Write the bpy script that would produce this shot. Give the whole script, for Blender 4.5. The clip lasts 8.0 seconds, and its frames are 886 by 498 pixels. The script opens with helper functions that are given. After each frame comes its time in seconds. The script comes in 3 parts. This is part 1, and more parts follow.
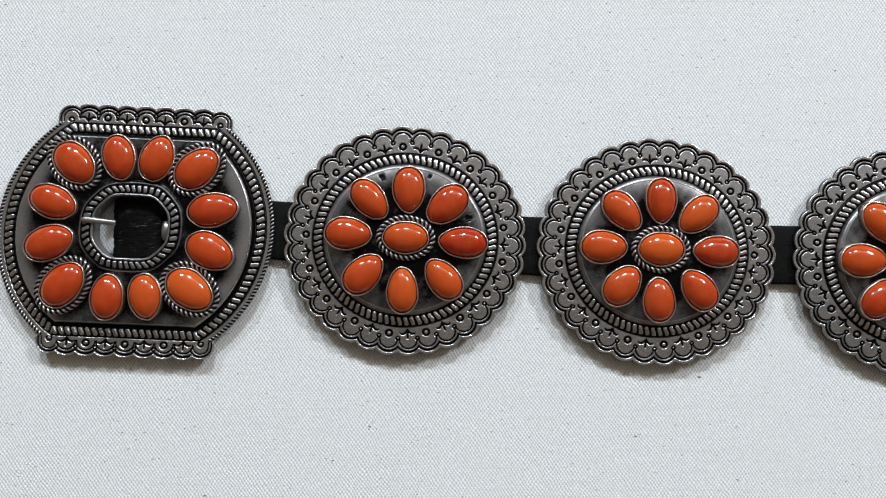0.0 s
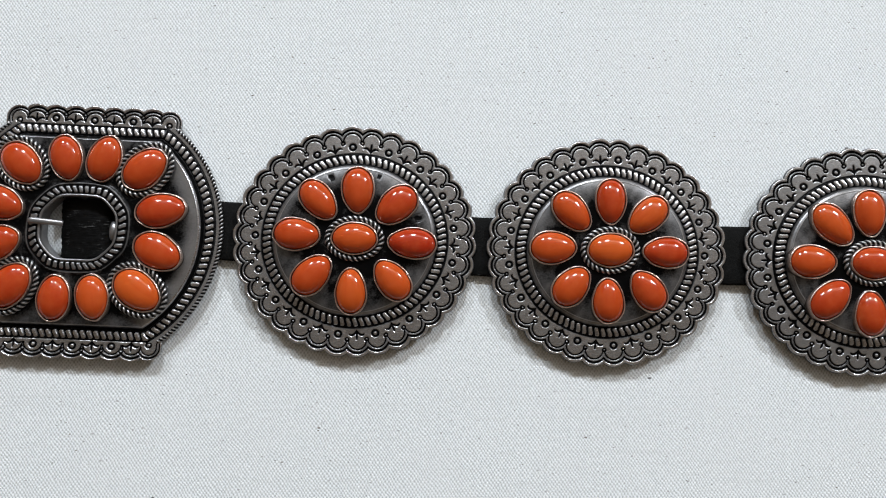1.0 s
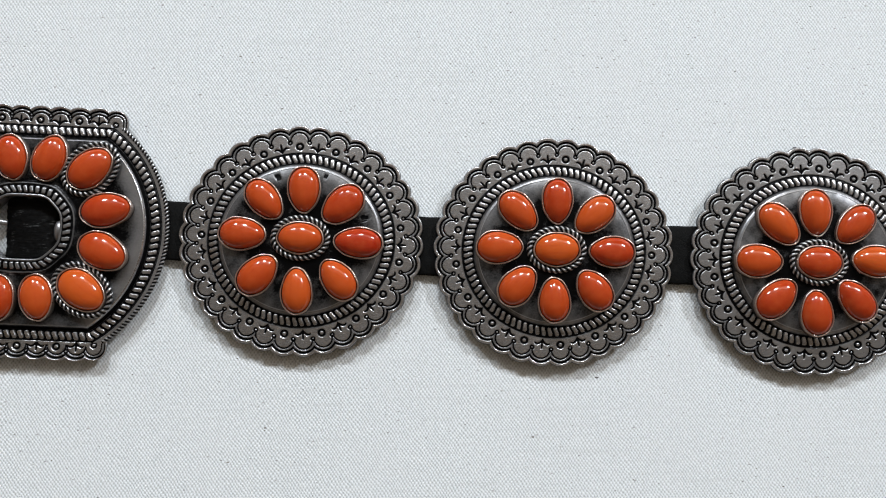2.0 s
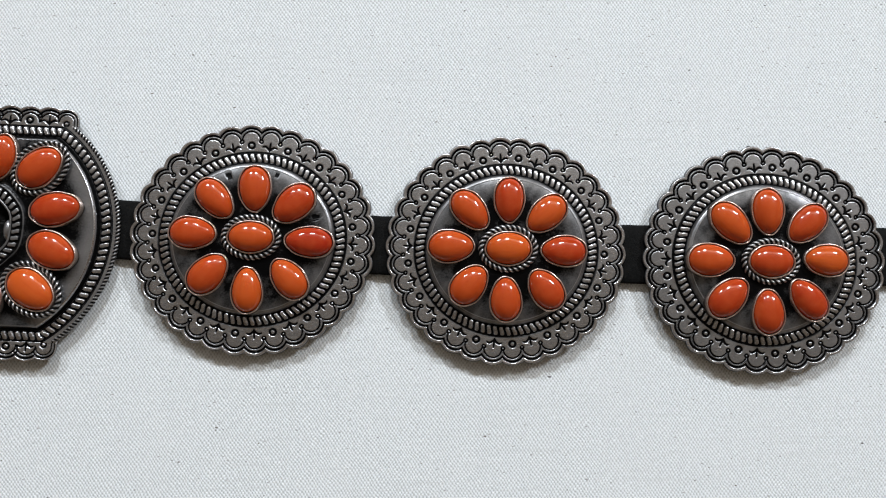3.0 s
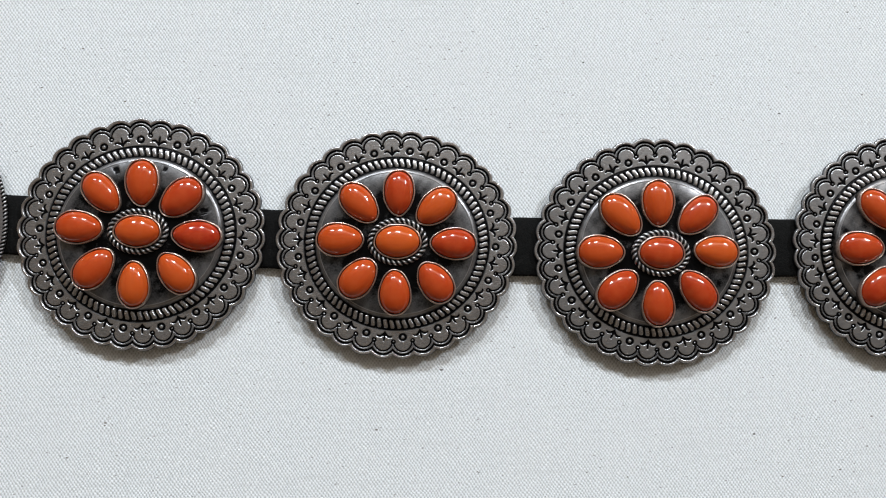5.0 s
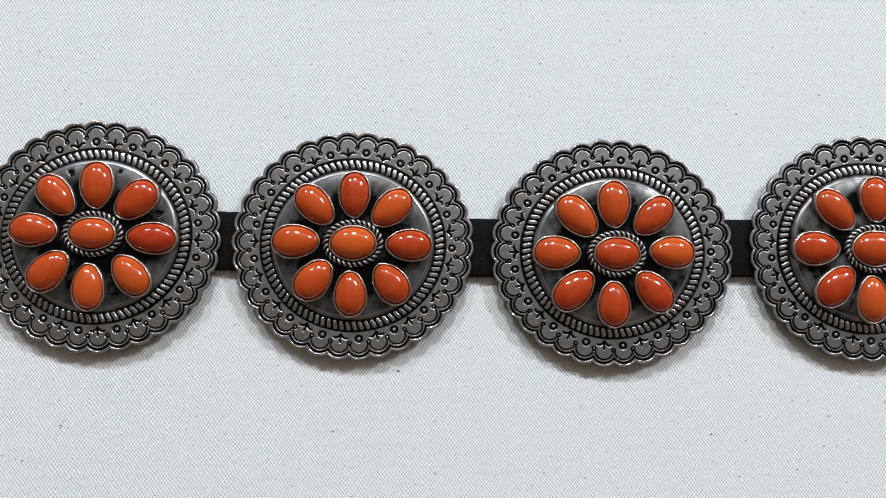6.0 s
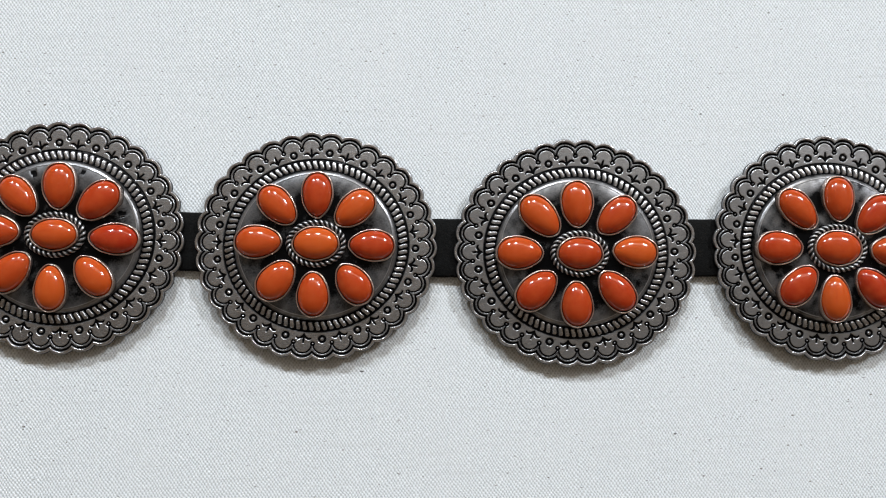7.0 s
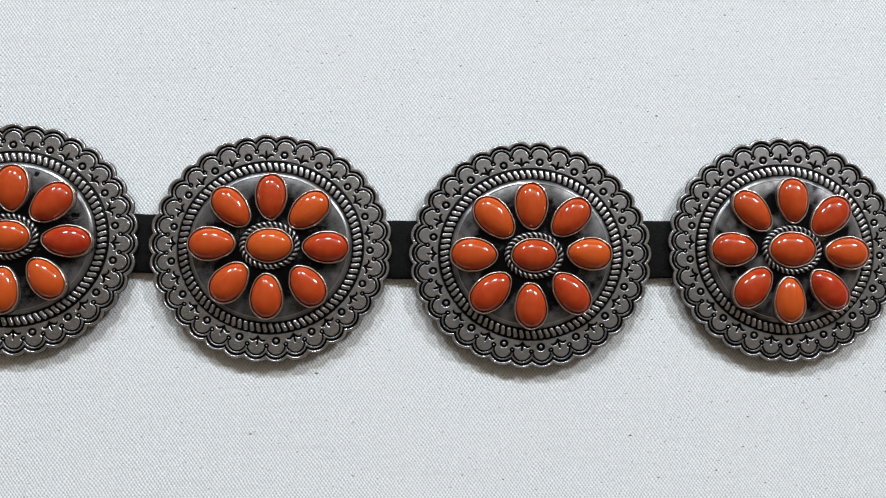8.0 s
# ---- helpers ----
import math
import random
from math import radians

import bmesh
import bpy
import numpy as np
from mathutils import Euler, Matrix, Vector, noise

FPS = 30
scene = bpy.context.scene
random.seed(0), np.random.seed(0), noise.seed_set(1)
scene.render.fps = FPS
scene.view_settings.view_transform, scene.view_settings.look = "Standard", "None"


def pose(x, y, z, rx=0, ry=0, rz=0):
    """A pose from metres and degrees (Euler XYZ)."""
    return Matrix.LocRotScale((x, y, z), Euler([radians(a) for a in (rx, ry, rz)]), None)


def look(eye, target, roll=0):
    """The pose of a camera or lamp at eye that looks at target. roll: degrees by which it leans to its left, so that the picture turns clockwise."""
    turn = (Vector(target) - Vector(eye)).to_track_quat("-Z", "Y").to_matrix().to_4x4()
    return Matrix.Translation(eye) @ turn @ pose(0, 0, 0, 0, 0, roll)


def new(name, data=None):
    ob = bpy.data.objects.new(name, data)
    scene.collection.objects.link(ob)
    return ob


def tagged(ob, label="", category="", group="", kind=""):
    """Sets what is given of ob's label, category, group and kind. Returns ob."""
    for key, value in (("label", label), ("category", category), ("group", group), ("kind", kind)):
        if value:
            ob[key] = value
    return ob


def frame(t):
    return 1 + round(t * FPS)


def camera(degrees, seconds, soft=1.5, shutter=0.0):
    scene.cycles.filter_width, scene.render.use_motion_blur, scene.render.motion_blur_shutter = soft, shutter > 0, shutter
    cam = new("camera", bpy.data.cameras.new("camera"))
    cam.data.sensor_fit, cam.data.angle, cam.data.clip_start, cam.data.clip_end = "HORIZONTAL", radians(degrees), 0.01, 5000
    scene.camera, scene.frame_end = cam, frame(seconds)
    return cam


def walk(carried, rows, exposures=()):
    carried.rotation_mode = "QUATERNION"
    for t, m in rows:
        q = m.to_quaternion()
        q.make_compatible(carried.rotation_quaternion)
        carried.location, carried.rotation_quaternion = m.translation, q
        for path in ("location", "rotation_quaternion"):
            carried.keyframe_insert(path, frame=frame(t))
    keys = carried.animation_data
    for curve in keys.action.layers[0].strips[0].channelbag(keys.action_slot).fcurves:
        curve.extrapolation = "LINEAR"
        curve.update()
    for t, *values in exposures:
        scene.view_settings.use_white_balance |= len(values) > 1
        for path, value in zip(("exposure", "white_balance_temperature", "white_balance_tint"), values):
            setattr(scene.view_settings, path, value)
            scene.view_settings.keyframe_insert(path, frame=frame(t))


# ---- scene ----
cam = camera(62.0, 8.0, soft=1.12)
PATH = [
    (0, -0.00969, -0.02348, 0.28299, 4.076, -0.796, -0.570),
    (0.5, -0.00359, -0.02323, 0.28285, 4.179, -0.939, -0.543),
    (1, 0.00801, -0.02336, 0.28261, 4.084, -1.072, -0.570),
    (1.5, 0.01777, -0.02409, 0.28274, 4.194, -1.227, -0.608),
    (3, 0.04395, -0.02435, 0.28259, 4.112, -1.541, -0.659),
    (3.5, 0.05297, -0.02590, 0.28251, 4.049, -1.630, -0.736),
    (4, 0.06450, -0.02703, 0.28265, 3.997, -1.822, -0.797),
    (4.5, 0.07427, -0.02690, 0.28290, 3.997, -1.926, -0.887),
    (6, 0.09887, -0.02752, 0.28377, 4.183, -2.128, -1.188),
    (6.5, 0.10576, -0.02793, 0.28424, 4.283, -2.200, -1.256),
    (7, 0.11234, -0.02806, 0.28450, 4.245, -2.207, -1.310),
    (7.5, 0.12071, -0.02824, 0.28496, 4.238, -2.257, -1.322),
    (8, 0.12880, -0.02862, 0.28525, 4.419, -2.370, -1.353),
]
walk(cam, [(t, pose(*row)) for t, *row in PATH])

# ---- light: three tube lamps high on one side of a plain room, and an added wide warm fill panel ----
world = bpy.data.worlds.new("room_world")
scene.world = world
world.use_nodes = True
world.node_tree.nodes["Background"].inputs[0].default_value = (0.75, 0.82, 0.9, 1)
world.node_tree.nodes["Background"].inputs[1].default_value = 0.05


def area_lamp(x, y, z, length, width, watts, tint):
    data = bpy.data.lights.new("area_lamp", "AREA")
    data.shape, data.size, data.size_y, data.energy, data.color = "RECTANGLE", length, width, watts, tint
    ob = new("area_lamp", data)
    ob.matrix_world = look((x, y, z), (0.08, 0, 0))
    return tagged(ob, "area lamp under the ceiling, a tube or the added fill", "lamp", kind="structure")


area_lamp(-1.68, 3.60, 2.32, 0.56, 0.24, 80.0, (0.865, 0.935, 1.0))
area_lamp(0.10, 3.48, 2.40, 0.56, 0.24, 110.0, (0.865, 0.935, 1.0))
area_lamp(2.95, 2.60, 2.36, 0.84, 0.24, 118.0, (0.885, 0.94, 1.0))
# unseen soft panel, added to fill and warm the shadows
area_lamp(0.95, 2.50, 2.72, 3.10, 1.70, 33.0, (1.0, 0.88, 0.68))


# ---- materials ----
def material(name):
    mat = bpy.data.materials.new(name)
    mat.use_nodes = True
    nodes, links = mat.node_tree.nodes, mat.node_tree.links
    return mat, nodes, links, nodes["Principled BSDF"]


def node(nodes, kind, **values):
    n = nodes.new(kind)
    for key, value in values.items():
        if key in n.inputs:
            n.inputs[key].default_value = value
    return n


def maths(nodes, links, op, a, b=0.0, c=None):
    n = nodes.new("ShaderNodeMath")
    n.operation = op
    for i, v in enumerate((a, b) if c is None else (a, b, c)):
        if isinstance(v, (int, float)):
            n.inputs[i].default_value = v
        else:
            links.new(v, n.inputs[i])
    return n.outputs[0]


def noise_of(nodes, links, coords, scale, detail=3.0, rough=0.55):
    n = nodes.new("ShaderNodeTexNoise")
    n.inputs["Scale"].default_value, n.inputs["Detail"].default_value, n.inputs["Roughness"].default_value = scale, detail, rough
    links.new(coords, n.inputs["Vector"])
    return n.outputs["Fac"]


def ramp(nodes, links, value, stops):
    n = nodes.new("ShaderNodeValToRGB")
    e = n.color_ramp.elements
    while len(e) < len(stops):
        e.new(0.5)
    for el, (at, col) in zip(e, stops):
        el.position, el.color = at, (*col, 1) if len(col) == 3 else col
    links.new(value, n.inputs[0])
    return n.outputs[0]


def mixed(nodes, links, fac, a, b):
    n = nodes.new("ShaderNodeMix")
    n.data_type = "RGBA"
    for sock, v in ((n.inputs["Factor"], fac), (n.inputs[6], a), (n.inputs[7], b)):
        if isinstance(v, (int, float)):
            sock.default_value = v
        elif isinstance(v, tuple):
            sock.default_value = (*v, 1)
        else:
            links.new(v, sock)
    return n.outputs[2]


def bump(nodes, links, height, strength, distance, bsdf):
    n = nodes.new("ShaderNodeBump")
    n.inputs["Strength"].default_value, n.inputs["Distance"].default_value = strength, distance
    links.new(height, n.inputs["Height"])
    links.new(n.outputs[0], bsdf.inputs["Normal"])


def canvas_material():
    """Undyed cotton duck: staggered thread crowns, slubs and dark seed flecks."""
    mat, nodes, links, bsdf = material("cotton_canvas")
    co = nodes.new("ShaderNodeTexCoord").outputs["Object"]
    sep = nodes.new("ShaderNodeSeparateXYZ")
    links.new(co, sep.inputs[0])
    wob1 = noise_of(nodes, links, co, 90.0, 2.0)
    wob2 = noise_of(nodes, links, co, 350.0, 1.0)
    shift = maths(nodes, links, "ADD", maths(nodes, links, "MULTIPLY", wob1, 0.0022), maths(nodes, links, "MULTIPLY", wob2, 0.0008))
    shift2 = maths(nodes, links, "MULTIPLY", noise_of(nodes, links, co, 140.0, 2.0), 0.0016)
    u = maths(nodes, links, "MULTIPLY", maths(nodes, links, "ADD", sep.outputs[0], shift), math.pi / 0.00066)
    v = maths(nodes, links, "MULTIPLY", maths(nodes, links, "ADD", sep.outputs[1], shift2), math.pi / 0.00092)
    crown = maths(nodes, links, "MULTIPLY", maths(nodes, links, "COSINE", u), maths(nodes, links, "COSINE", v))
    weave = maths(nodes, links, "MULTIPLY_ADD", crown, 0.5, 0.5)
    thread = noise_of(nodes, links, co, 1600.0, 2.0)
    patch = noise_of(nodes, links, co, 22.0, 3.0)
    stretch = nodes.new("ShaderNodeMapping")
    stretch.inputs["Scale"].default_value = (18, 700, 1)
    links.new(co, stretch.inputs[0])
    slub = noise_of(nodes, links, stretch.outputs[0], 1.0, 2.0)
    uneven = noise_of(nodes, links, co, 650.0, 2.0)
    # gaps between threads darker: their shade mixed into the colour
    sharp = ramp(nodes, links, maths(nodes, links, "ADD", weave, maths(nodes, links, "MULTIPLY_ADD", uneven, 0.7, -0.35)), [(0.12, (0, 0, 0)), (0.62, (1, 1, 1))])
    col = mixed(nodes, links, sharp, (0.52, 0.54, 0.55), (0.79, 0.82, 0.845))
    col = mixed(nodes, links, ramp(nodes, links, patch, [(0.35, (0, 0, 0)), (0.7, (0.35, 0.35, 0.35))]), col, (0.72, 0.735, 0.75))
    col = mixed(nodes, links, ramp(nodes, links, slub, [(0.55, (0, 0, 0)), (0.8, (0.6, 0.6, 0.6))]), col, (0.62, 0.64, 0.65))
    # seed flecks
    fleck = nodes.new("ShaderNodeMapping")
    fleck.inputs["Scale"].default_value, fleck.inputs["Rotation"].default_value = (1.0, 1.9, 1.0), (0, 0, 0.5)
    links.new(co, fleck.inputs[0])
    for cell, size, tone in ((150.0, 0.045, (0.14, 0.12, 0.10)), (70.0, 0.030, (0.06, 0.055, 0.05)), (330.0, 0.09, (0.36, 0.36, 0.36))):
        vor = nodes.new("ShaderNodeTexVoronoi")
        vor.inputs["Scale"].default_value = cell
        links.new(fleck.outputs[0], vor.inputs["Vector"])
        rnd = nodes.new("ShaderNodeSeparateColor")
        links.new(vor.outputs["Color"], rnd.inputs[0])
        near = maths(nodes, links, "LESS_THAN", vor.outputs["Distance"], maths(nodes, links, "MULTIPLY", rnd.outputs[1], size * 2))
        some = maths(nodes, links, "LESS_THAN", rnd.outputs[0], 0.45)
        col = mixed(nodes, links, maths(nodes, links, "MULTIPLY", maths(nodes, links, "MULTIPLY", near, some), 0.85), col, tone)
    links.new(col, bsdf.inputs["Base Color"])
    bsdf.inputs["Roughness"].default_value = 0.9
    bsdf.inputs["Specular IOR Level"].default_value = 0.2
    height = maths(nodes, links, "ADD", weave, maths(nodes, links, "MULTIPLY", thread, 0.5))
    bump(nodes, links, height, 0.7, 0.00027, bsdf)
    return mat


def silver_material(name, bright, dark, rough):
    """Stamped silver; one attribute carries its blackened parts and the shade painted in with them."""
    mat, nodes, links, bsdf = material(name)
    co = nodes.new("ShaderNodeTexCoord").outputs["Object"]
    att = nodes.new("ShaderNodeAttribute")
    att.attribute_name = "oxide_shade"
    cloud = noise_of(nodes, links, co, 260.0, 4.0, 0.65)
    fine = noise_of(nodes, links, co, 1500.0, 3.0)
    stretch = nodes.new("ShaderNodeMapping")
    stretch.inputs["Scale"].default_value = (400, 5200, 900)
    stretch.inputs["Rotation"].default_value = (0, 0, 0.7)
    links.new(co, stretch.inputs[0])
    scratch = noise_of(nodes, links, stretch.outputs[0], 1.0, 2.0)
    ox = maths(nodes, links, "ADD", att.outputs["Fac"], maths(nodes, links, "MULTIPLY_ADD", cloud, 0.36, -0.18))
    ox = maths(nodes, links, "ADD", ox, maths(nodes, links, "MULTIPLY_ADD", fine, 0.24, -0.12))
    ox.node.use_clamp = True
    tone = ramp(nodes, links, cloud, [(0.3, tuple(0.82 * c for c in bright)), (0.7, bright)])
    links.new(mixed(nodes, links, ox, tone, dark), bsdf.inputs["Base Color"])
    links.new(maths(nodes, links, "MULTIPLY_ADD", ox, -0.3, 1.0), bsdf.inputs["Metallic"])
    bsdf.inputs["Specular IOR Level"].default_value = 0.08
    r = maths(nodes, links, "MULTIPLY_ADD", ox, 0.12, rough)
    links.new(maths(nodes, links, "ADD", r, maths(nodes, links, "MULTIPLY_ADD", scratch, 0.1, -0.05)), bsdf.inputs["Roughness"])
    dents = maths(nodes, links, "MULTIPLY", noise_of(nodes, links, co, 300.0, 2.0), 1.4)
    bump(nodes, links, maths(nodes, links, "ADD", maths(nodes, links, "MULTIPLY_ADD", scratch, 0.3, fine), dents), 0.35, 0.00008, bsdf)
    return mat


def coral_material():
    """Polished coral; each stone's own tone comes from its object colour."""
    mat, nodes, links, bsdf = material("polished_coral")
    co = nodes.new("ShaderNodeTexCoord").outputs["Object"]
    info = nodes.new("ShaderNodeObjectInfo")
    cloud = noise_of(nodes, links, co, 170.0, 4.0)
    stretch = nodes.new("ShaderNodeMapping")
    stretch.inputs["Scale"].default_value = (60, 500, 60)
    links.new(co, stretch.inputs[0])
    band = noise_of(nodes, links, stretch.outputs[0], 1.0, 3.0)
    col = mixed(nodes, links, maths(nodes, links, "MULTIPLY", ramp(nodes, links, cloud, [(0.35, (0, 0, 0)), (0.7, (1, 1, 1))]), 0.4), info.outputs["Color"], (0.53, 0.10, 0.026))
    col = mixed(nodes, links, ramp(nodes, links, band, [(0.55, (0, 0, 0)), (0.75, (0.3, 0.3, 0.3))]), col, (0.36, 0.03, 0.008))
    spot = nodes.new("ShaderNodeTexVoronoi")
    spot.inputs["Scale"].default_value = 150.0
    links.new(co, spot.inputs["Vector"])
    pit = maths(nodes, links, "LESS_THAN", spot.outputs["Distance"], 0.035)
    col = mixed(nodes, links, maths(nodes, links, "MULTIPLY", pit, 0.5), col, (0.12, 0.02, 0.01))
    links.new(col, bsdf.inputs["Base Color"])
    bsdf.inputs["Roughness"].default_value = 0.1
    bsdf.inputs["Specular IOR Level"].default_value = 0.55
    bsdf.inputs["Subsurface Weight"].default_value = 0.12
    bsdf.inputs["Subsurface Radius"].default_value = (0.002, 0.0005, 0.0002)
    bsdf.inputs["Subsurface Scale"].default_value = 0.6
    bump(nodes, links, cloud, 0.04, 0.0002, bsdf)
    return mat


def leather_material(name, rough, shine, depth=1.0):
    mat, nodes, links, bsdf = material(name)
    co = nodes.new("ShaderNodeTexCoord").outputs["Object"]
    nap = noise_of(nodes, links, co, 1400.0, 4.0, 0.7)
    worn = noise_of(nodes, links, co, 160.0, 4.0, 0.65)
    col = ramp(nodes, links, nap, [(0.35, (0.003 * depth,) * 3), (0.7, (0.011 * depth,) * 3)])
    col = mixed(nodes, links, ramp(nodes, links, worn, [(0.55, (0, 0, 0)), (0.8, (0.5, 0.5, 0.5))]), col, (0.02 * depth,) * 3)
    links.new(col, bsdf.inputs["Base Color"])
    bsdf.inputs["Roughness"].default_value = rough
    bsdf.inputs["Specular IOR Level"].default_value = shine
    bump(nodes, links, maths(nodes, links, "ADD", nap, worn), 0.6, 0.0005, bsdf)
    return mat


def worn_leather_material():
    """Black leather rubbed to a shine, with pale cracks across it."""
    mat, nodes, links, bsdf = material("worn_glossy_black_leather")
    co = nodes.new("ShaderNodeTexCoord").outputs["Object"]
    stretch = nodes.new("ShaderNodeMapping")
    stretch.inputs["Scale"].default_value = (260, 2600, 260)
    links.new(co, stretch.inputs[0])
    crack = noise_of(nodes, links, stretch.outputs[0], 1.0, 4.0, 0.7)
    patch = noise_of(nodes, links, co, 230.0, 3.0)
    pale = maths(nodes, links, "MULTIPLY", ramp(nodes, links, crack, [(0.58, (0, 0, 0)), (0.66, (1, 1, 1))]), ramp(nodes, links, patch, [(0.52, (0, 0, 0)), (0.62, (1, 1, 1))]))
    links.new(mixed(nodes, links, pale, (0.0025, 0.0025, 0.0025), (0.09, 0.09, 0.09)), bsdf.inputs["Base Color"])
    bsdf.inputs["Roughness"].default_value = 0.45
    bsdf.inputs["Specular IOR Level"].default_value = 0.07
    bump(nodes, links, maths(nodes, links, "ADD", crack, patch), 0.5, 0.0004, bsdf)
    return mat


def paint_material(name, colour):
    mat, nodes, links, bsdf = material(name)
    co = nodes.new("ShaderNodeTexCoord").outputs["Object"]
    f = noise_of(nodes, links, co, 3.0, 4.0)
    links.new(mixed(nodes, links, f, tuple(0.9 * c for c in colour), colour), bsdf.inputs["Base Color"])
    bsdf.inputs["Roughness"].default_value = 0.8
    return mat


CANVAS = canvas_material()
PLATE = silver_material("oxidised_stamped_silver", (0.66, 0.655, 0.675), (0.005, 0.005, 0.0055), 0.25)
WIRE = silver_material("twisted_silver_wire", (0.66, 0.655, 0.67), (0.008, 0.008, 0.008), 0.3)
BEZEL = silver_material("bezel_silver", (0.80, 0.64, 0.57), (0.03, 0.028, 0.026), 0.28)
CORAL = coral_material()
LEATHER = leather_material("black_suede_leather", 0.75, 0.12, 0.42)
WORN = worn_leather_material()
WALL = paint_material("taupe_wall_paint", (0.34, 0.25, 0.16))
CEILING = paint_material("cream_ceiling_paint", (0.44, 0.40, 0.355))
FLOOR = paint_material("grey_floor_paint", (0.26, 0.22, 0.17))

# ---- mesh helpers (shapes in millimetres) ----
MM = 0.001


def link_mesh(name, verts, faces, mat, parent=None, oxide_shade=None, label="", at=None, smooth=True):
    me = bpy.data.meshes.new(name)
    me.from_pydata((np.asarray(verts) * MM).tolist(), [], faces if isinstance(faces, list) else faces.tolist())
    me.materials.append(mat)
    if smooth:
        me.polygons.foreach_set("use_smooth", [True] * len(me.polygons))
    if oxide_shade is not None:
        me.attributes.new("oxide_shade", "FLOAT", "POINT").data.foreach_set("value", np.asarray(oxide_shade, np.float32).ravel())
    me.update()
    ob = new(name, me)
    if at is not None:
        ob.matrix_basis = at
    ob.parent = parent
    return tagged(ob, label)


def grid_faces(n, m, closed, closed_v=False):
    """Quads of an n by m grid of points; closed: the first way round joins up."""
    i = np.arange(n if closed else n - 1)[:, None]
    j = np.arange(m if closed_v else m - 1)[None, :]
    a, b, c, d = i * m + j, i * m + (j + 1) % m, ((i + 1) % n) * m + (j + 1) % m, ((i + 1) % n) * m + j
    return np.stack([a, d, c, b], -1).reshape(-1, 4)


def step(a, b, x):
    t = np.clip((x - a) / (b - a), 0, 1)
    return t * t * (3 - 2 * t)


def band(x, lo, hi, soft=0.1):
    return step(lo - soft, lo + soft, x) * (1 - step(hi - soft, hi + soft, x))


def speckle(x, y, size):
    """A smooth uneven pattern from a few crossed waves."""
    x, y = x / size, y / size
    return (np.sin(1.7 * x + 2.1 * np.sin(0.9 * y)) + np.sin(2.3 * y + 1.3 * np.sin(1.1 * x + 0.7)) + np.sin(1.3 * x - 1.9 * y + 2.0 * np.sin(0.5 * x))) / 3


def stamps(p, s, width, even, raised=0.0, number=0.0):
    """The border stamps of one scallop: p across it, s outwards (tip at 43.2); raised: punches set further out; number: the scallop, for the unevenness of hand work. Height and blackening."""
    z, ox = np.zeros_like(p), np.full_like(p, 0.17)
    r = np.hypot(p, s - 37.4)
    ang = np.arctan2(p, s - 37.4)
    outer = s > 36.9
    lip = step(4.95, 5.15, r) * outer
    z += 0.32 * lip
    ox -= 0.16 * lip
    fat = 0.22 * np.cos(ang) ** 2
    for lo, hi, deep, tone in ((4.38 - fat, 4.95, 0.5, 1.25), (3.02, 3.48 + 0.3 * fat, 0.42, 1.25)):
        b = step(lo - 0.09, lo, r) * (1 - step(hi, hi + 0.09, r)) * (s > 37.5 - 0.4)
        z -= deep * b
        ox = np.maximum(ox, tone * b)
    ox = np.maximum(ox, 0.46 * band(r, 3.40, 4.30, 0.08) * outer)
    ticks = band(r, 3.40, 3.92, 0.10) * (s > 37.3) * step(-0.5, 0.5, np.cos(ang * 44))
    ox, z = np.maximum(ox, 0.95 * ticks), z - 0.05 * ticks
    s = s - raised + 0.16 * np.sin(number * 7.3)
    p = p + 0.17 * np.sin(number * 12.9 + 1.0)
    # ring punch
    d = np.hypot(p, s - 35.25)
    ring = 1.1 * band(d, 0.62, 1.55, 0.12) * even
    z -= 0.4 * ring
    z += 0.12 * (1 - step(0.4, 0.75, d)) * even
    ox = np.maximum(ox, ring)
    # small ring punch at the cusp
    d = np.hypot(width / 2 - np.abs(p), s - 36.95)
    ring = 1.1 * band(d, 0.28, 0.95, 0.12)
    z -= 0.3 * ring
    ox = np.maximum(ox, ring)
    # sprig punch: a stem and two curled arms
    a = np.abs(p)
    stem = 1.1 * (1 - step(0.22, 0.40, a / (0.65 + 0.75 * np.clip(1 - ((s - 35.3) / 1.9) ** 2, 0, 1)))) * band(s, 33.15, 37.0, 0.1)
    rise = 33.85 + 1.35 * np.sin(np.clip(a / 1.95, 0, 1.45) * math.pi / 2)
    arm = 1.1 * (1 - step(0.32, 0.55, np.abs(s - rise) * (0.55 + 0.24 * a))) * band(a, 0.0, 2.85, 0.12)
    mark = np.maximum(stem, arm) * (1 - even)
    z -= 0.35 * mark
    ox = np.maximum(ox, mark)
    return z, ox


def rope_marks(coord, q):
    """The stamped rope band: coord counts the marks along it, q runs 0 to 1 across it. Height and blackening."""
    f = coord - 0.13 * np.sin((q - 0.5) * math.pi * 1.5)
    f = f - np.floor(f)
    wide = 0.315 * np.clip(1 - np.abs(2 * q - 1) ** 4, 0, 1) ** 0.4
    off = np.abs(f - 0.5)
    ridge = (1 - step(wide - 0.04, wide + 0.04, off)) * band(q, 0.05, 0.95, 0.05)
    top = 0.42 + 0.12 * np.cos(np.clip(off / 0.4, 0, 1) * math.pi / 2) + 0.56 * (1 - np.where(q < 0.25, (0.25 - q) / 0.5, (q - 0.25) / 0.75) ** 2)
    return top * ridge, 1.12 - 1.0 * ridge


